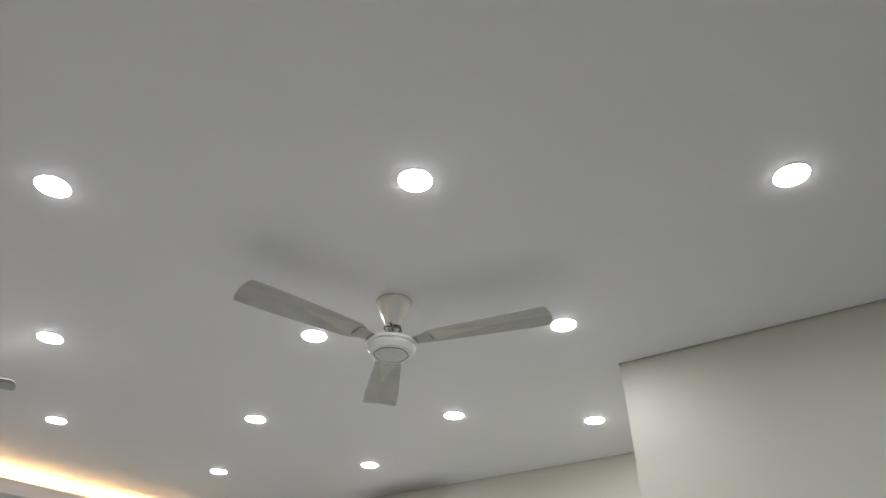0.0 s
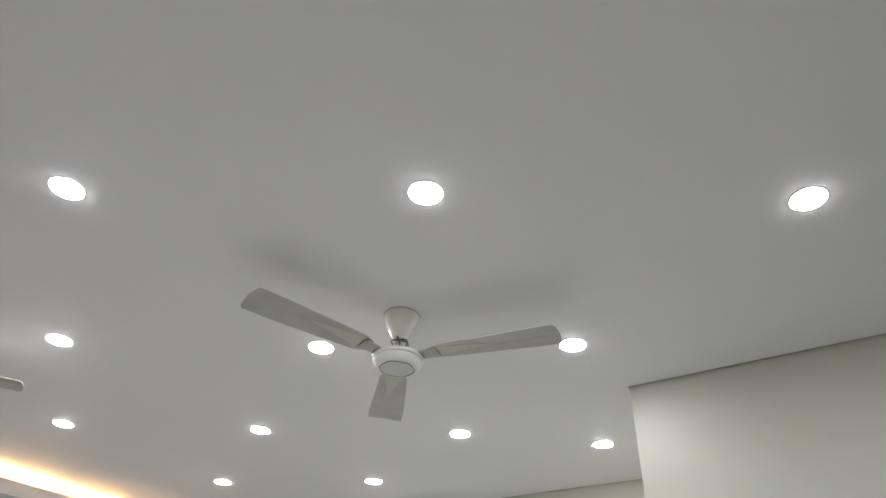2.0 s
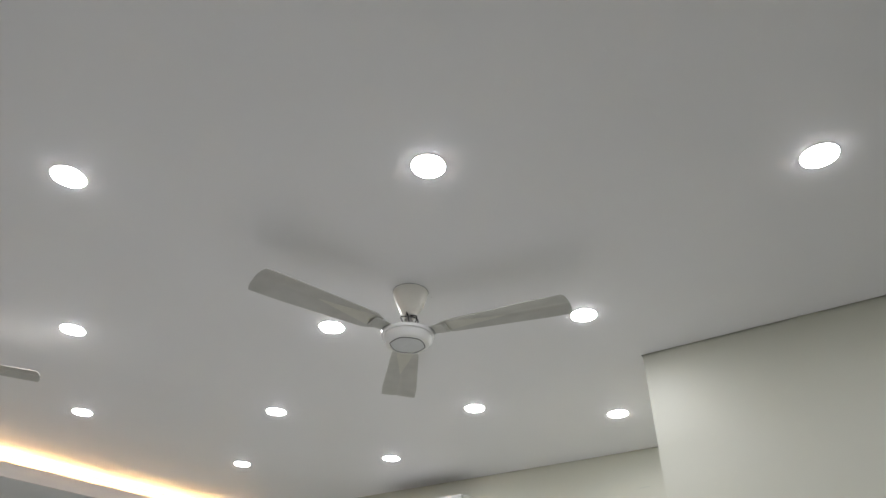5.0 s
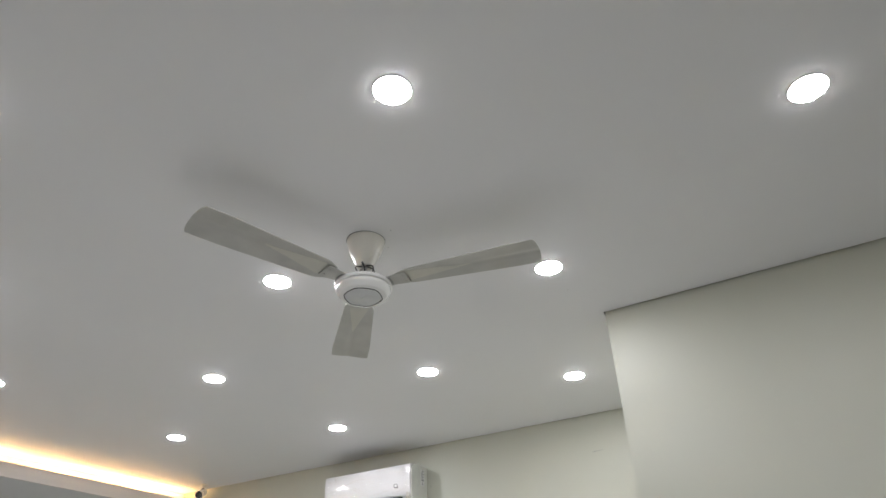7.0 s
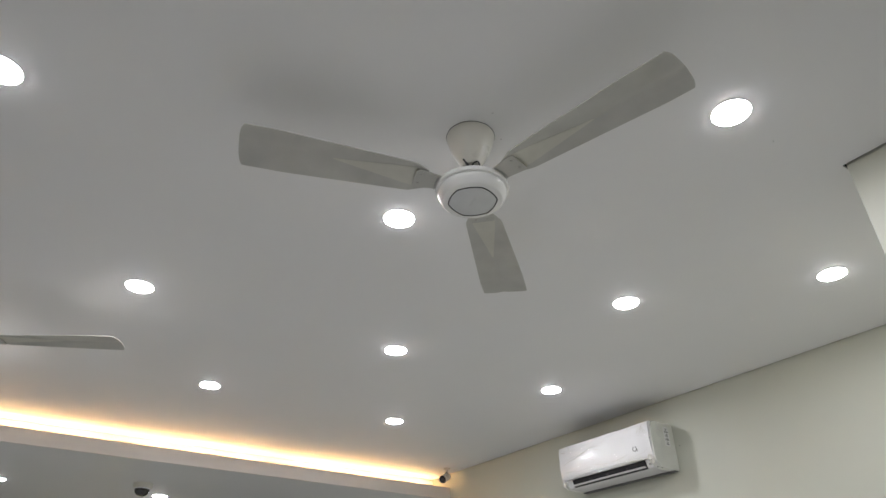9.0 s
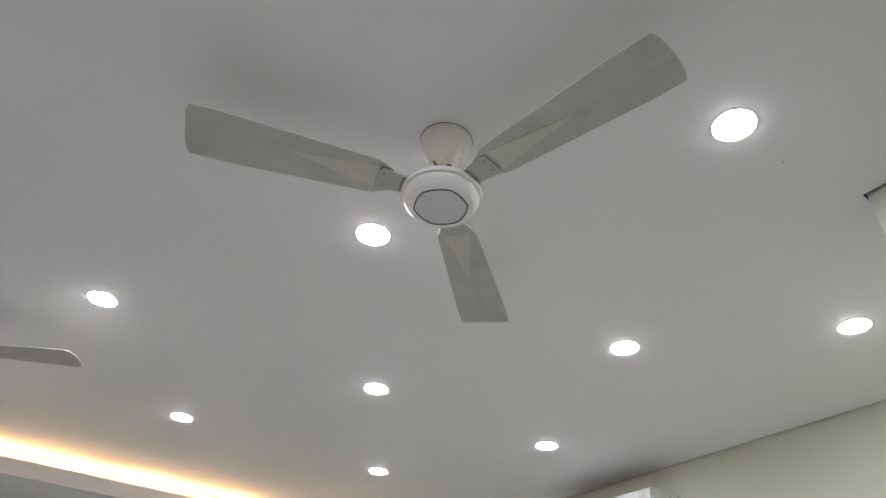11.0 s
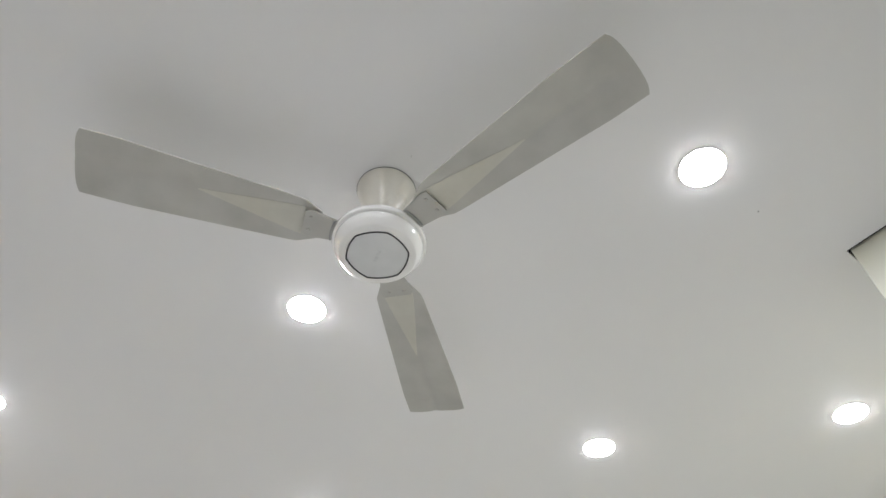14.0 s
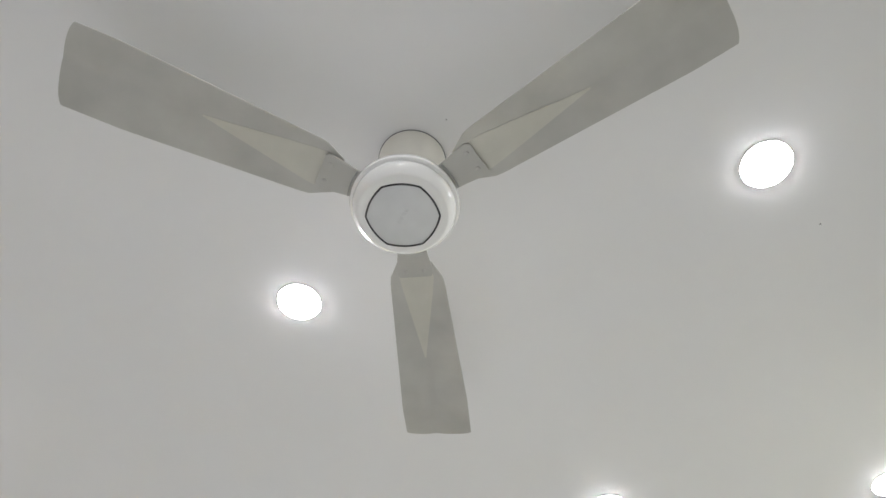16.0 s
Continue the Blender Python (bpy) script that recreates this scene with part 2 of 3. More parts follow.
part("carrier", prism([(WEST + 0.05, cove(WEST, 0.180)), (EAST - 0.03, cove(EAST, 0.180)), (EAST - 0.03, cove(EAST, 0.207)), (WEST + 0.05, cove(WEST, 0.207))], LOW + 0.0165, LOW + 0.1275), TRIM, strip)

# dark panel on the far wall, with a warm strip behind its free edge
panel = empty("wall_panel", pose(0, 0, 0), "black laminate wall panel with a dark green border", "wall panel")
PX = 0.81
part("black_face", prism([(PX + 0.19, far(PX + 0.19)), (EAST - 0.004, far(EAST)), (EAST - 0.004, far(EAST, 0.16)), (PX + 0.19, far(PX + 0.19, 0.16))], 0.9, LOW - 0.003), BOARD, panel, "black laminate board")
bm = bmesh.new()
outline = [(PX, LOW - 0.003), (PX + 0.188, LOW - 0.003), (PX + 0.188, 0.9), (PX - 0.30, 0.9), (PX - 0.30, 1.88)]
front = [bm.verts.new((x, far(x), z)) for x, z in outline]
rear = [bm.verts.new((x, far(x, 0.16), z)) for x, z in outline]
bm.faces.new(front)
bm.faces.new(rear)
for i in range(5):
    bm.faces.new((front[i], front[(i + 1) % 5], rear[(i + 1) % 5], rear[i]))
part("green_border", bm, GREEN, panel, "dark green laminate border with a slanted edge")
back = empty("panel_light", pose(0, 0, 0), "warm led strip behind the free edge of the dark panel", "strip light")
part("led_strip", tube([(PX + 0.07, far(PX + 0.07, 0.175), LOW - 0.03), (PX - 0.22, far(PX - 0.22, 0.175), 1.88), (PX - 0.22, far(PX - 0.22, 0.175), 0.92)], 0.006), WARM_PANEL, back, "glowing warm white strip")


# ---- ceiling downlights ----
def downlight(m):
    lamp = empty("downlight", m, "round recessed led downlight with a thin white rim, lit", "ceiling light", "ceiling downlights")
    part("rim", lathe([(0.0586, 0.0), (0.0586, -0.0012), (0.0600, -0.0018), (0.0622, -0.0014), (0.0632, 0.0)]), TRIM, lamp, "thin white rim", True)
    # bulged below the flush rim so it throws a glare-like halo on the ceiling
    part("diffuser", lathe([(0.0, -0.0066), (0.020, -0.0062), (0.038, -0.0053), (0.050, -0.0040), (0.0555, -0.0029), (0.0585, -0.0016)]), LED, lamp, "glowing white diffuser, bulged to throw a halo on the ceiling", True)
    return lamp


LAMPS = [(-1.356, 0.036), (-0.698, -1.083), (-0.032, -2.208), (-0.683, 1.148), (0.0, 0.0), (0.545, -1.101), (0.005, 2.198), (0.665, 1.081), (1.273, -0.039), (1.812, -0.761), (1.319, 2.140), (1.801, 1.034),
         (-2.03, -1.05), (-1.37, -2.20), (-1.36, 2.27), (-2.03, 1.15)]
first = downlight(pose(*LAMPS[0], H))
for x, y in LAMPS[1:]:
    copy_thing(first, pose(x, y, H))
for x, y in ((0.390, 4.504), (1.623, 4.416), (-0.84, 4.59)):
    copy_thing(first, pose(x, y, LOW))


# ---- ceiling fans ----
def blade_under(u, v):
    """A point of the blade's underside: u from root to tip, v across."""
    lead = 0.060 + 0.024 * min(1, u * 1.3)
    trail = 0.058 + 0.030 * min(1, u * 1.2)
    root = min(1, 0.66 + 4.2 * u)
    k = v * 2 - 1
    y = (trail if k > 0 else lead) * k * root
    back = 0.008 * max(0, (u - 0.94) / 0.06) * abs(k) ** 6
    rib = min(1, max(0, u - 0.42) * 6) * 0.0035 * math.exp(-((v - 0.56) / 0.07) ** 2)
    z = y * math.tan(radians(5 - 2 * u)) + 0.006 * (1 - k * k) + rib
    return 0.150 + u * 0.560 - back - 0.5 * y * y / 0.705 * u, y, z


def sheet(points, down, up):
    """A closed thin plate from rows of points, between two heights."""
    bm = bmesh.new()
    skins = [[[bm.verts.new((x, y, z + shift)) for x, y, z in line] for line in points] for shift in (down, up)]
    n, m = len(points) - 1, len(points[0]) - 1
    for vs in skins:
        for a, b in zip(vs, vs[1:]):
            for j in range(m):
                bm.faces.new((a[j], a[j + 1], b[j + 1], b[j]))
    rim = [(i, 0) for i in range(n)] + [(n, j) for j in range(m)] + [(i, m) for i in range(n, 0, -1)] + [(0, j) for j in range(m, 0, -1)]
    low, high = skins
    for (a, b), (c, d) in zip(rim, rim[1:] + rim[:1]):
        bm.faces.new((low[a][b], low[c][d], high[c][d], high[a][b]))
    return bm


def blade_mesh():
    """One blade along +x, twisted and cambered, with a rounded tip."""
    return sheet([[blade_under(i / 27, j / 18) for j in range(19)] for i in range(28)], 0.0, 0.0028)


def inlay_mesh():
    """A long cream wedge on the blade's underside, wide at the root."""
    lines = []
    for i in range(16):
        t = i / 15
        half = 0.34 * (1 - t) ** 1.15 + 0.012
        lines.append([blade_under(0.045 + 0.47 * t, 0.5 + half * (j / 3 - 1) + 0.05 * t) for j in range(7)])
    return sheet(lines, -0.0011, -0.0002)


def arm_mesh():
    """The flat blade arm, fanning out from the motor to the blade's root."""
    lines = []
    for i in range(9):
        t = i / 8
        half = 0.031 + 0.010 * t * t * (3 - 2 * t) - (0.006 if i == 8 else 0)
        lines.append([(0.098 + 0.090 * t, half * (j / 4 - 1), -0.2125 + 0.0025 * t) for j in range(9)])
    return sheet(lines, -0.0022, 0.0018)


def lip_mesh():
    """A raised curved lip where the arm leaves the motor."""
    lines = []
    for i in range(3):
        r = 0.1192 + 0.0012 * i
        lines.append([(r * math.cos(a), r * math.sin(a), -0.2150) for a in (radians(-15 + 30 * j / 12) for j in range(13))])
    return sheet(lines, -0.0028, 0.0030)


def hexed(a):
    """A softly rounded six-sided outline."""
    k = (a % (math.pi / 3)) - math.pi / 6
    return 0.38 * math.cos(math.pi / 6) / math.cos(k) * 1.06 + 0.62


def ceiling_fan(m, turn):
    """Origin where the axis meets the ceiling; heights run down from it."""
    fan = empty("ceiling_fan", m, "white three-blade ceiling fan with warm grey blades", "ceiling fan", "ceiling fans")
    part("canopy", lathe([(0.0, -0.001), (0.0785, -0.001), (0.0795, -0.004), (0.0785, -0.009), (0.073, -0.030), (0.065, -0.055), (0.055, -0.078), (0.045, -0.098),
                          (0.036, -0.116), (0.030, -0.126), (0.028, -0.128), (0.025, -0.126), (0.0, -0.120)]), IVORY, fan, "glossy ivory bell canopy", True)
    part("canopy_seam", lathe([(0.0793, -0.0004), (0.0806, -0.0004), (0.0806, -0.0018), (0.0793, -0.0018)]), MARK, fan, "dark seam at the ceiling", True)
    part("rod", lathe([(0.0, -0.125), (0.011, -0.125), (0.011, -0.200), (0.0, -0.200)], 20), STEEL, fan, "short steel down rod", True)
    part("shackle", box(-0.019, -0.012, -0.180, 0.019, 0.012, -0.140, 0.003), STEEL, fan, "steel shackle")
    part("bolt", lathe([(0.0, -0.0442), (0.005, -0.034), (0.005, 0.030), (0.009, 0.030), (0.009, 0.036), (0.0, 0.036)], 12), STEEL, fan, "shackle bolt", True, pose(0, 0, -0.163, 0, 90, 25))
    for k, (r, a, drop) in enumerate(((0.062, 195, 0.030), (0.050, 245, 0.022), (0.045, 150, 0.018), (0.040, 290, 0.020))):
        a = radians(a)
        pts = [(math.cos(a + 0.5 * s) * (0.012 + (r - 0.012) * math.sin(math.pi * s)), math.sin(a + 0.5 * s) * (0.012 + (r - 0.012) * math.sin(math.pi * s)), -0.126 - 0.062 * s + drop * 0.5 * math.sin(3 * s)) for s in (i / 14 for i in range(15))]
        part("wire", tube(pts, 0.0027), WIRE, fan, "loose dark wire", True)
    part("motor_cover", lathe([(0.0, -0.190), (0.030, -0.190), (0.060, -0.193), (0.088, -0.199), (0.102, -0.206), (0.108, -0.212)]), HOUSING, fan, "white upper motor cover", True)
    part("flange", lathe([(0.108, -0.2115), (0.1132, -0.2122), (0.1150, -0.2142), (0.1156, -0.2190), (0.1154, -0.2240), (0.1144, -0.2268), (0.1122, -0.2280), (0.1040, -0.2282)], 72), HOUSING, fan, "white rim of the motor", True)
    part("motor_bowl", lathe([(0.1030, -0.2275), (0.1070, -0.2288), (0.1083, -0.2310), (0.1082, -0.2355), (0.1066, -0.2415), (0.1038, -0.2475), (0.0998, -0.2535), (0.0955, -0.2583),
                              (0.0930, -0.2606), (0.0915, -0.2612), (0.0860, -0.2621), (0.0805, -0.2628), (0.0795, -0.2634), (0.0780, -0.2636), (0.0, -0.2636)], 72), HOUSING, fan, "glossy white lower motor bowl", True)
    spin = pose(0, 0, 0, 0, 0, 75)
    part("badge_ring", lathe([(0.0722, -0.2638), (0.0730, -0.2656), (0.0758, -0.2656), (0.0765, -0.2638)], 96, hexed), BLACK, fan, "dark six-sided ring", True, spin)
    badge = part("badge", lathe([(0.0, -0.2650), (0.0700, -0.2650), (0.0727, -0.2640)], 96, hexed), BADGE, fan, "pale grey six-sided centre plate", True, spin)
    for k, (x, w) in enumerate(((-0.016, 0.007), (-0.006, 0.008), (0.005, 0.007), (0.014, 0.008))):
        part("print", box(x - w / 2, -0.004, -0.2656, x + w / 2, 0.004, -0.2651), FAINT, badge, "faint worn print")
    for k in range(3):
        a = turn + 120 * k
        arm = part("blade_arm", arm_mesh(), BLADE, fan, "flat grey blade arm", False, pose(0, 0, 0, 0, 0, a))
        part("lip", lip_mesh(), PRINT, arm, "dark curved lip beside the motor", True)
        for y in (-0.020, 0.020):
            part("screw", lathe([(0.0, -0.2165), (0.004, -0.2160), (0.005, -0.2136), (0.0, -0.2136)], 10), STEEL, arm, "", True, pose(0.172, y, 0.0012))
        blade = part("blade", blade_mesh(), BLADE, fan, "warm grey enamelled blade", True, pose(0, 0, -0.2085, 0, 0, a))
        part("inlay", inlay_mesh(), INLAY, blade, "cream wedge along the blade")
    return fan


ceiling_fan(pose(-0.0565, -0.530, H), 41)
ceiling_fan(pose(-1.276, 1.714, H), -31.5)


# ---- split air conditioner on the east wall ----
def run(profile, y0, y1):
    """A section of (depth from the wall, height) carried along y."""
    bm = bmesh.new()
    a = [bm.verts.new((-d, y0, z)) for d, z in profile]
    b = [bm.verts.new((-d, y1, z)) for d, z in profile]
    bm.faces.new(a)
    bm.faces.new(b)
    for i in range(len(profile)):
        j = (i + 1) % len(profile)
        bm.faces.new((a[i], a[j], b[j], b[i]))
    return bm


def arc(cx, cz, r, a0, a1, n):
    return [(cx + r * math.cos(radians(a0 + (a1 - a0) * i / n)), cz + r * math.sin(radians(a0 + (a1 - a0) * i / n))) for i in range(n + 1)]


def air_conditioner(m):
    """Origin on the wall at the middle of the unit's lower back edge."""
    ac = empty("air_conditioner", m @ Matrix.Diagonal((1.18, 1, 1, 1)), "white wall-mounted split air conditioner still wrapped in clear film", "air conditioner")
    w = 0.388
    core = [(0.0, 0.0), (0.10, 0.0)] + [(0.130, 0.001), (0.150, 0.006), (0.160, 0.022), (0.168, 0.050), (0.172, 0.15), (0.172, 0.24)] + arc(0.142, 0.250, 0.030, 10, 90, 5) + [(0.0, 0.280)]
    cheek = [(0.0, -0.002), (0.11, -0.002), (0.142, 0.002), (0.164, 0.014), (0.178, 0.034), (0.186, 0.062), (0.188, 0.12), (0.188, 0.235)] + arc(0.146, 0.242, 0.042, 0, 90, 6) + [(0.0, 0.284)]
    part("body", run(core, -w + 0.014, w - 0.014), AC_WHITE, ac, "white plastic body", True)
    for s in (-1, 1):
        out = w + (0.020 if s == -1 else 0.0)
        bm = run(cheek, min(s * out, s * (w - 0.026)), max(s * out, s * (w - 0.026)))
        side = part("side_cover", bm, AC_SIDE, ac, "white rounded side cover", True)
        if s == -1:
            for i, (z, h, d) in enumerate(((0.248, 0.005, 0.026), (0.238, 0.003, 0.020), (0.228, 0.008, 0.030), (0.214, 0.003, 0.024), (0.205, 0.009, 0.022), (0.190, 0.003, 0.030), (0.180, 0.009, 0.028), (0.164, 0.003, 0.022), (0.153, 0.008, 0.020))):
                part("print_bar", box(-0.060 - d / 2, -w - 0.0214, z - h / 2, -0.060 + d / 2, -w - 0.0206, z + h / 2), PRINT, side, "small grey print")
            part("rating_label", box(-0.082, -w - 0.0208, 0.140, -0.038, -w - 0.019, 0.258), TRIM, side, "pale rating label")
    swell = [(0.060, 0.1895), (0.080, 0.1935), (0.105, 0.1962), (0.135, 0.1978), (0.165, 0.1988), (0.195, 0.1992), (0.225, 0.1988), (0.250, 0.1972), (0.266, 0.1945), (0.276, 0.1900)]

    def swell_at(z):
        return float(np.interp(z, [q[0] for q in swell], [q[1] for q in swell]))

    front = [(0.172, 0.055), (0.182, 0.053)] + [(d, z) for z, d in swell] + [(0.170, 0.280), (0.166, 0.276)]
    face = part("front_panel", run(front, -w - 0.010, w - 0.002), AC_WHITE, ac, "smooth white front panel", True)
    part("outlet", run([(0.150, 0.004), (0.158, 0.006), (0.1735, 0.052), (0.166, 0.052)], -w + 0.075, w - 0.075), BLACK, ac, "dark air outlet slot")
    part("intake_grille", box(-0.150, -w + 0.03, 0.2805, -0.012, w - 0.03, 0.2835), BLACK, ac, "black top air intake")
    for i in range(24):
        y = -w + 0.05 + i * (2 * w - 0.10) / 23
        part("grille_bar", box(-0.148, y - 0.0025, 0.2836, -0.014, y + 0.0025, 0.2855), BLACK, ac)
    part("louvre", run([(0.158, 0.011), (0.170, 0.013), (0.1750, 0.018), (0.1735, 0.0195), (0.169, 0.0155), (0.158, 0.0135)], -w + 0.080, w - 0.080), AC_WHITE, ac, "white air louvre", True)
    for y in (-0.16, 0.0, 0.16):
        part("vane", box(-0.168, y - 0.002, 0.022, -0.158, y + 0.002, 0.048), MARK, ac, "grey upright vane")
    # dark bar standing in for the shade between unit and wall
    part("rear_shade", box(-0.034, -w - 0.012, -0.0065, -0.004, w - 0.010, -0.0015), MARK, ac, "dark strip for the shade along the lower back edge")
    for y, d, z in ((-w - 0.006, 0.130, -0.0022), (-w + 0.006, 0.150, 0.0032)):
        part("screw_hole", lathe([(0.0, -0.0012), (0.0034, -0.0010), (0.0042, 0.0012), (0.0, 0.0012)], 12), BLACK, ac, "small dark screw hole", True, pose(-d, y, z))
    part("side_outline", tube([(-d, -w - 0.0195, z) for d, z in cheek[7:-1]], 0.0011, 5), MARK, ac, "thin dark edge of the side cover", True)
    part("clip", box(-0.176, -w + 0.030, 0.020, -0.170, -w + 0.044, 0.026), BLACK, ac, "small dark clip")
    part("logo_ring", lathe([(0.011, 0.0), (0.011, 0.0012), (0.017, 0.0012), (0.017, 0.0)], 28), MARK, face, "small grey ring mark", False, pose(-0.1968, -w + 0.115, 0.128, 0, -90, 0))
    part("logo_stem", box(-0.1985, -w + 0.094, 0.108, -0.1950, -w + 0.099, 0.126), MARK, face, "small grey mark")
    part("print_bar", box(-0.1975, w - 0.12, 0.098, -0.1940, w - 0.05, 0.102), FAINT, face, "faint grey print")
    # clear wrapping film, loose and creased, sagging over the outlet
    bm = bmesh.new()
    rows, cols = 26, 70
    vs = []
    for i in range(rows):
        u = i / (rows - 1)
        z = 0.279 - 0.243 * u
        line = []
        for j in range(cols):
            v = j / (cols - 1)
            y = -w - 0.011 + v * (2 * w + 0.013)
            sag = 0.018 * math.sin(math.pi * v) ** 0.6 if u > 0.8 else 0.0
            zz = z + sag * (u - 0.8) / 0.2
            d = swell_at(zz) + 0.0016 + 0.0010 * noise.noise(Vector((y * 7, zz * 14, 1.0))) + 0.0008 * abs(noise.noise(Vector((y * 26 + zz * 30, zz * 12, 4.0))))
            line.append(bm.verts.new((-d, y, zz)))
        vs.append(line)
    for a, b in zip(vs, vs[1:]):
        for j in range(cols - 1):
            bm.faces.new((a[j], a[j + 1], b[j + 1], b[j]))
    film = part("wrapping_film", bm, FILM, ac, "creased clear protective film", True)
    film.visible_shadow = False
    crease_rng = random.Random(4)
    folds = [(0.10 + 0.035 * k, 0.215 - 0.014 * k, 0.20 + 0.03 * k, 1.6) for k in range(4)]            # long slack arcs
    folds += [(-0.30 + 0.16 * k, 0.088 + 0.006 * math.sin(k), 0.14, -0.8) for k in range(4)]
    folds += [(w - crease_rng.uniform(0.03, 0.10), crease_rng.uniform(0.235, 0.262), crease_rng.uniform(0.03, 0.06), 1.0) for k in range(3)]
    folds += [(-w + crease_rng.uniform(0.02, 0.085), crease_rng.uniform(0.190, 0.252), crease_rng.uniform(0.018, 0.045), crease_rng.uniform(-6, 6)) for k in range(12)]
    for y, z, n, bow in folds:
        a = crease_rng.uniform(-0.25, 0.35) if n > 0.07 else crease_rng.uniform(-1.2, 1.2)
        pts = []
        for i in range(9):
            q = (i / 8 - 0.5) * n
            zz = min(0.270, max(0.064, z + q * math.sin(a) - bow * q * q + 0.0008 * math.sin(3 * i)))
            pts.append((-(swell_at(zz) + 0.0012), min(w - 0.01, max(-w + 0.006, y + q * math.cos(a))), zz))
        part("crease", tube(pts, crease_rng.uniform(0.0007, 0.0012), 5), FILM_FOLD, film, "folded crease", True)
    for k in range(9):
        z, d = crease_rng.uniform(0.06, 0.25), crease_rng.uniform(0.10, 0.17)
        a, n = crease_rng.uniform(0.9, 2.1), crease_rng.uniform(0.03, 0.08)
        pts = [(-min(0.184, d + (i / 5 - 0.5) * n * math.cos(a) + 0.002 * math.sin(2.3 * i + k)), -w - 0.0208, min(0.262, max(0.03, z + (i / 5 - 0.5) * n * math.sin(a)))) for i in range(6)]
        part("crease", tube(pts, crease_rng.uniform(0.0006, 0.0010), 5), AC_WHITE, film, "folded crease", True)
    hem = [(-(swell_at(0.060) + 0.002), -w + 0.01 + i * (2 * w - 0.02) / 40, 0.046 + 0.026 * math.sin(math.pi * i / 40) ** 0.7 + 0.0012 * math.sin(2.1 * i)) for i in range(41)]
    part("film_hem", tube(hem, 0.0028, 6), AC_WHITE, film, "slack rolled lower edge of the film", True)
    for s, a0, n in ((-1, -2.2, 0.055), (-1, -1.2, 0.045), (1, -1.9, 0.060), (1, -0.9, 0.035)):
        tail = [(-0.186 - 0.004 * math.sin(5 * t), s * (w - 0.014) + n * t * math.cos(a0), 0.044 + n * t * math.sin(a0) + 0.004 * math.sin(7 * t)) for t in (i / 8 for i in range(9))]
        part("film_tail", tube(tail, 0.0022, 5), FILM_FOLD, film, "twisted loose end of the film", True)
    # turned film edge; its shadow line is put into the dark grey
    edge = [(-0.1745 + 0.0008 * math.sin(9 * i), -w + 0.004 + i * (2 * w - 0.01) / 40, 0.2785 + 0.0012 * math.sin(1.7 * i)) for i in range(41)]
    part("film_edge_shade", tube(edge, 0.0016, 5), MARK, film, "turned edge of the film, dark with its painted shadow", True)
    for k, (y, z, s) in enumerate(((-w + 0.010, 0.052, 1.25), (w - 0.012, 0.040, 0.9))):
        bm = bmesh.new()
        bmesh.ops.create_icosphere(bm, subdivisions=4, radius=0.022 * s)
        for v in bm.verts:
            v.co *= 1 + 0.35 * noise.noise(v.co * 90 + Vector((k * 7, 0, 0))) + 0.16 * abs(noise.noise(v.co * 260))
            v.co = Vector((v.co.x * 0.5, v.co.y * 0.7, v.co.z * 1.2))
        part("film_knot", bm, FILM_FOLD, ac, "gathered end of the film", True, pose(-0.182, y, z))
    return ac


air_conditioner(pose(EAST - 0.001, 1.140, 2.546))


# ---- security cameras, socket ----
def bullet_camera(m, aim):
    cam_ = empty("security_camera", m, "small white bullet security camera on a ceiling bracket", "security camera")
    part("base", lathe([(0.0, 0.0), (0.030, 0.0), (0.031, -0.004), (0.027, -0.009), (0.010, -0.014), (0.0, -0.014)], 32), IVORY, cam_, "round white foot", True)
    part("arm", tube([(0, 0, -0.010), (0, 0, -0.026), (-0.003, 0.001, -0.040), (-0.008, 0.003, -0.056)], 0.0085, 12), IVORY, cam_, "white swivel arm", True)
    part("joint", lathe([(0, -0.016), (0.010, -0.013), (0.015, -0.004), (0.015, 0.004), (0.010, 0.013), (0, 0.016)], 20), STEEL, cam_, "grey ball joint", True, pose(-0.006, 0.003, -0.044))
    body = part("body", lathe([(0.0, -0.055), (0.026, -0.053), (0.031, -0.044), (0.033, -0.010), (0.034, 0.050), (0.0365, 0.056), (0.0365, 0.072), (0.0345, 0.072), (0.0335, 0.060), (0.0, 0.060)], 36), IVORY, cam_, "white camera barrel", True, aim)
    part("front_glass", lathe([(0.0, 0.0635), (0.022, 0.0630), (0.033, 0.0612)], 36), DOME_GLASS, body, "black front glass", True)
    part("lens", lathe([(0.0, 0.0665), (0.007, 0.0655), (0.010, 0.0640), (0.010, 0.0620)], 24), BLACK, body, "small round lens", True)
    return cam_


AIM = Vector((-0.95, -0.50, -0.50)).to_track_quat('Z', 'Y').to_matrix().to_4x4()
bullet_camera(pose(2.409, 3.003, H), Matrix.Translation((-0.012, 0.004, -0.078)) @ AIM)


def dome_camera(m):
    dome = empty("dome_camera", m, "white dome security camera with a smoked cover under the lower ceiling", "security camera")
    part("base", lathe([(0.0, 0.0), (0.0756, 0.0), (0.0770, -0.006), (0.0745, -0.024), (0.0700, -0.034), (0.0640, -0.0375), (0.0, -0.0375)], 40), IVORY, dome, "round white housing", True)
    part("collar", lathe([(0.0500, -0.0375), (0.0635, -0.0375), (0.0640, -0.0420), (0.0605, -0.0455), (0.0500, -0.0455)], 40), TRIM, dome, "bright collar", True)
    part("cover", lathe([(0.0590, -0.0445), (0.0580, -0.0580), (0.0520, -0.0740), (0.0390, -0.0880), (0.0220, -0.0960), (0.0, -0.0985)], 40), DOME_GLASS, dome, "smoked dark dome", True)
    return dome


dome_camera(pose(0.150, 4.10, LOW))


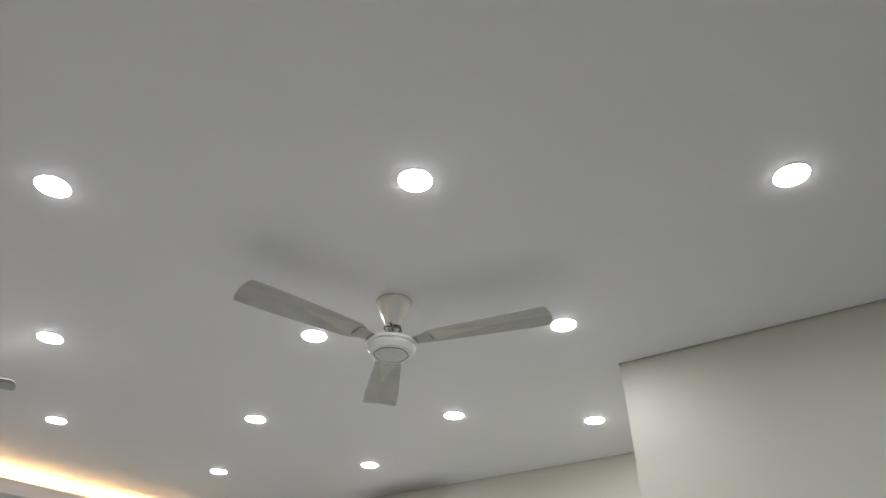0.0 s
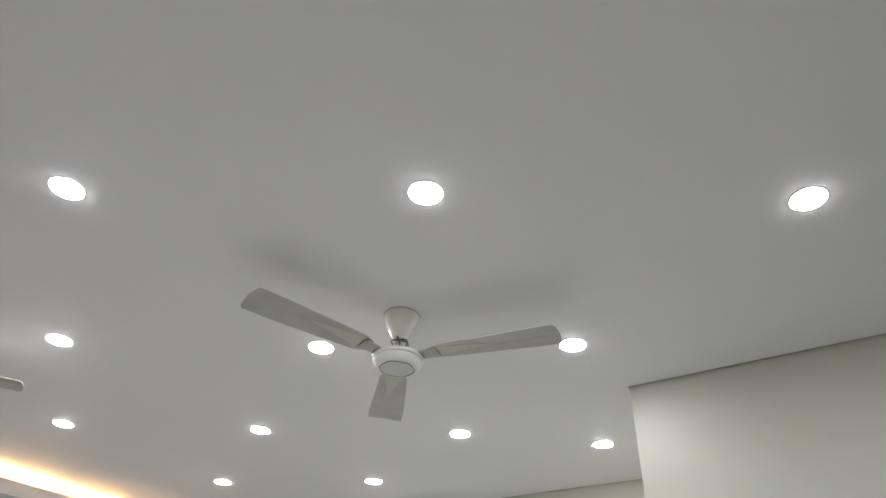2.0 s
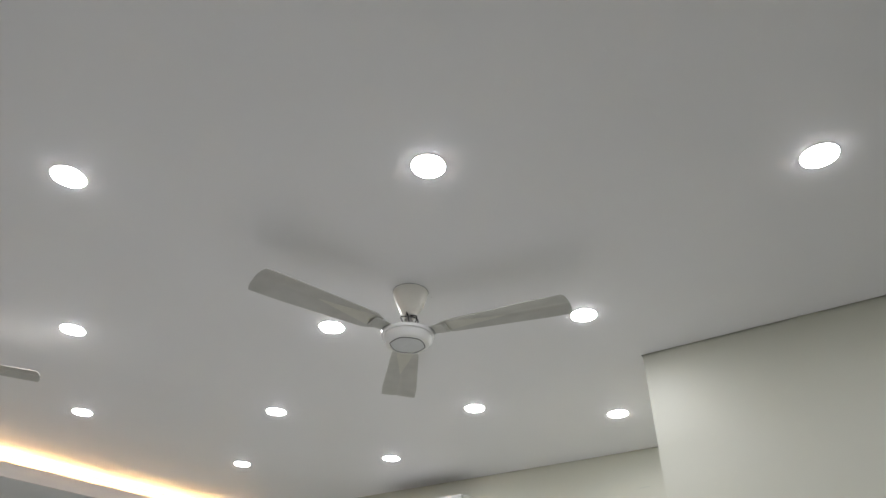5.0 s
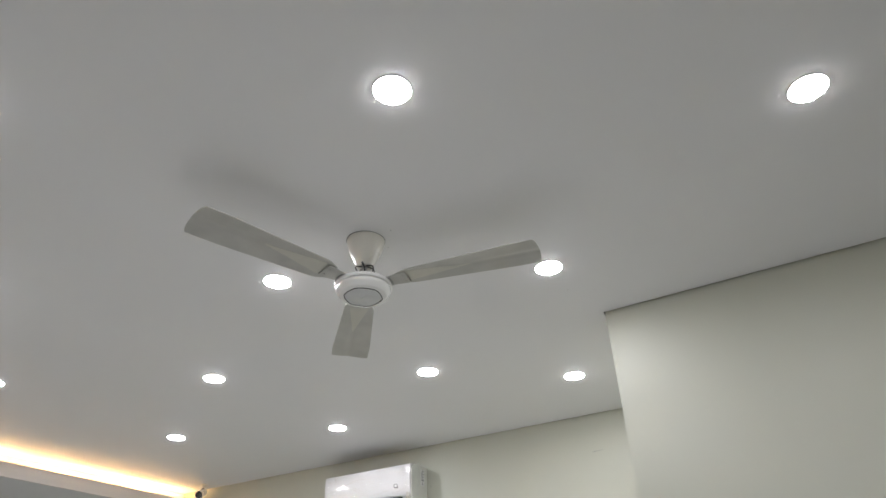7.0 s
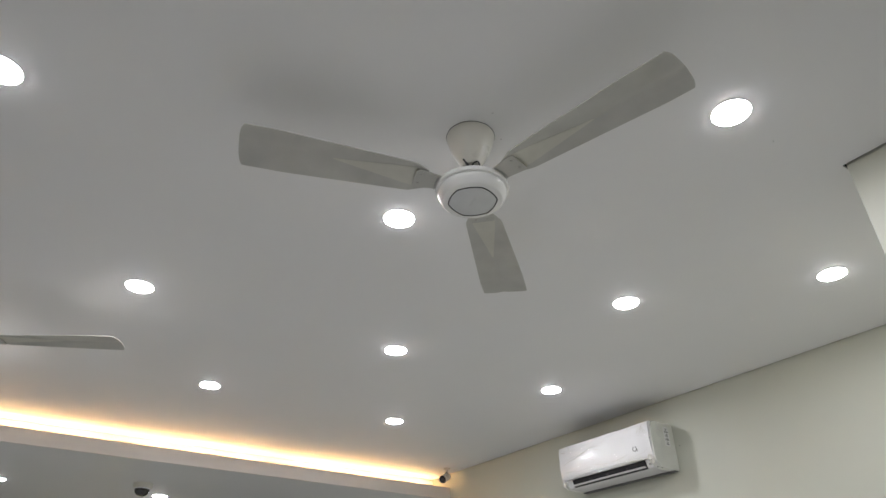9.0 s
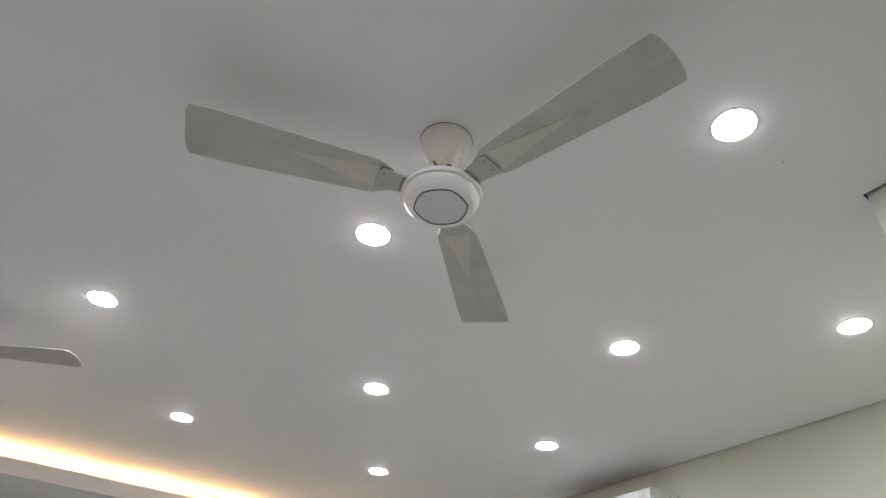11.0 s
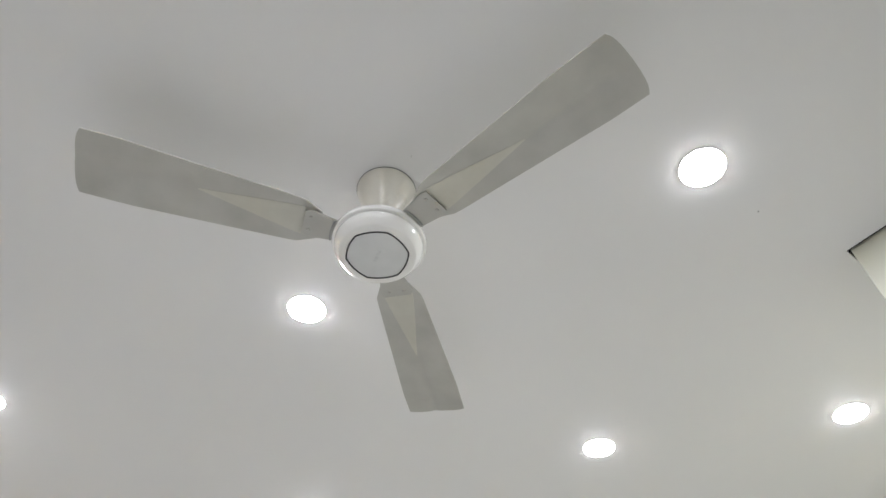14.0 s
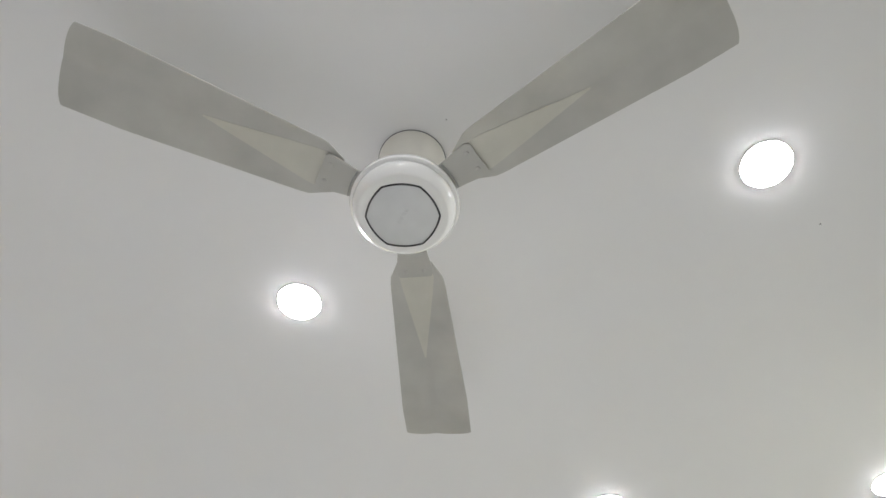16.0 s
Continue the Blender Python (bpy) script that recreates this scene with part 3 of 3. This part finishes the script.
def turret_camera(m, aim):
    cam_ = empty("turret_camera", m, "white turret security camera under the lower ceiling beside the wall", "security camera")
    part("base", lathe([(0.0000, 0.0000), (0.0624, 0.0000), (0.0624, -0.0156), (0.0546, -0.0338), (0.0442, -0.0390), (0.0000, -0.0390)], 36), IVORY, cam_, "white round base", True)
    ball = part("ball", lathe([(0.0000, -0.0442), (0.0234, -0.0377), (0.0377, -0.0234), (0.0442, 0.0000), (0.0403, 0.0182), (0.0312, 0.0299), (0.0000, 0.0299)], 36), IVORY, cam_, "white turret ball", True, aim)
    part("lens", lathe([(0.0000, 0.0338), (0.0208, 0.0331), (0.0273, 0.0306)], 28), DOME_GLASS, ball, "black lens glass", True)
    return cam_


turret_camera(pose(EAST - 0.085, 4.63, LOW), pose(0, 0, -0.056, 120, 0, -25))

socket = empty("wall_socket", pose(EAST - 0.001, 4.158, 2.700), "pale wall socket plate high on the cream wall", "socket")
part("plate", box(-0.011, -0.038, -0.046, 0.0, 0.038, 0.046, 0.004), SOCKET, socket, "pale plastic plate")
part("frame", box(-0.0135, -0.024, -0.033, -0.0105, 0.024, 0.033, 0.002), TRIM, socket, "raised inner frame")
part("recess", box(-0.0145, -0.011, -0.020, -0.0130, 0.011, 0.020, 0.002), MARK, socket, "dark outlet recess")

# small fixing marks in the ceiling paint
for x, y, r in ((0.779, -1.104, 0.0022), (0.030, -0.584, 0.0017), (-0.070, -0.662, 0.0012)):
    tagged(part("nail_mark", lathe([(0.0, -0.0012), (r * 0.7, -0.0010), (r, 0.0)], 10), BLACK, None, "", False, pose(x, y, H)), "tiny dark fixing mark in the ceiling paint", "mark")
for y, z in ((2.62, 2.86), (0.700, 2.694)):
    tagged(part("nail_mark", lathe([(0.0, -0.0012), (0.002, -0.0010), (0.003, 0.0)], 10), BLACK, None, "", False, pose(EAST, y, z, 0, 90, 0)), "tiny dark fixing mark in the wall paint", "mark")
scuff = [(EAST - 0.0002, -0.585 - 0.009 * i, 2.742 + 0.0004 * i + 0.0006 * math.sin(1.9 * i)) for i in range(9)]
tagged(part("wall_scuff", tube(scuff, 0.0011, 5), PRINT), "short shallow scratch in the cream wall paint", "mark")
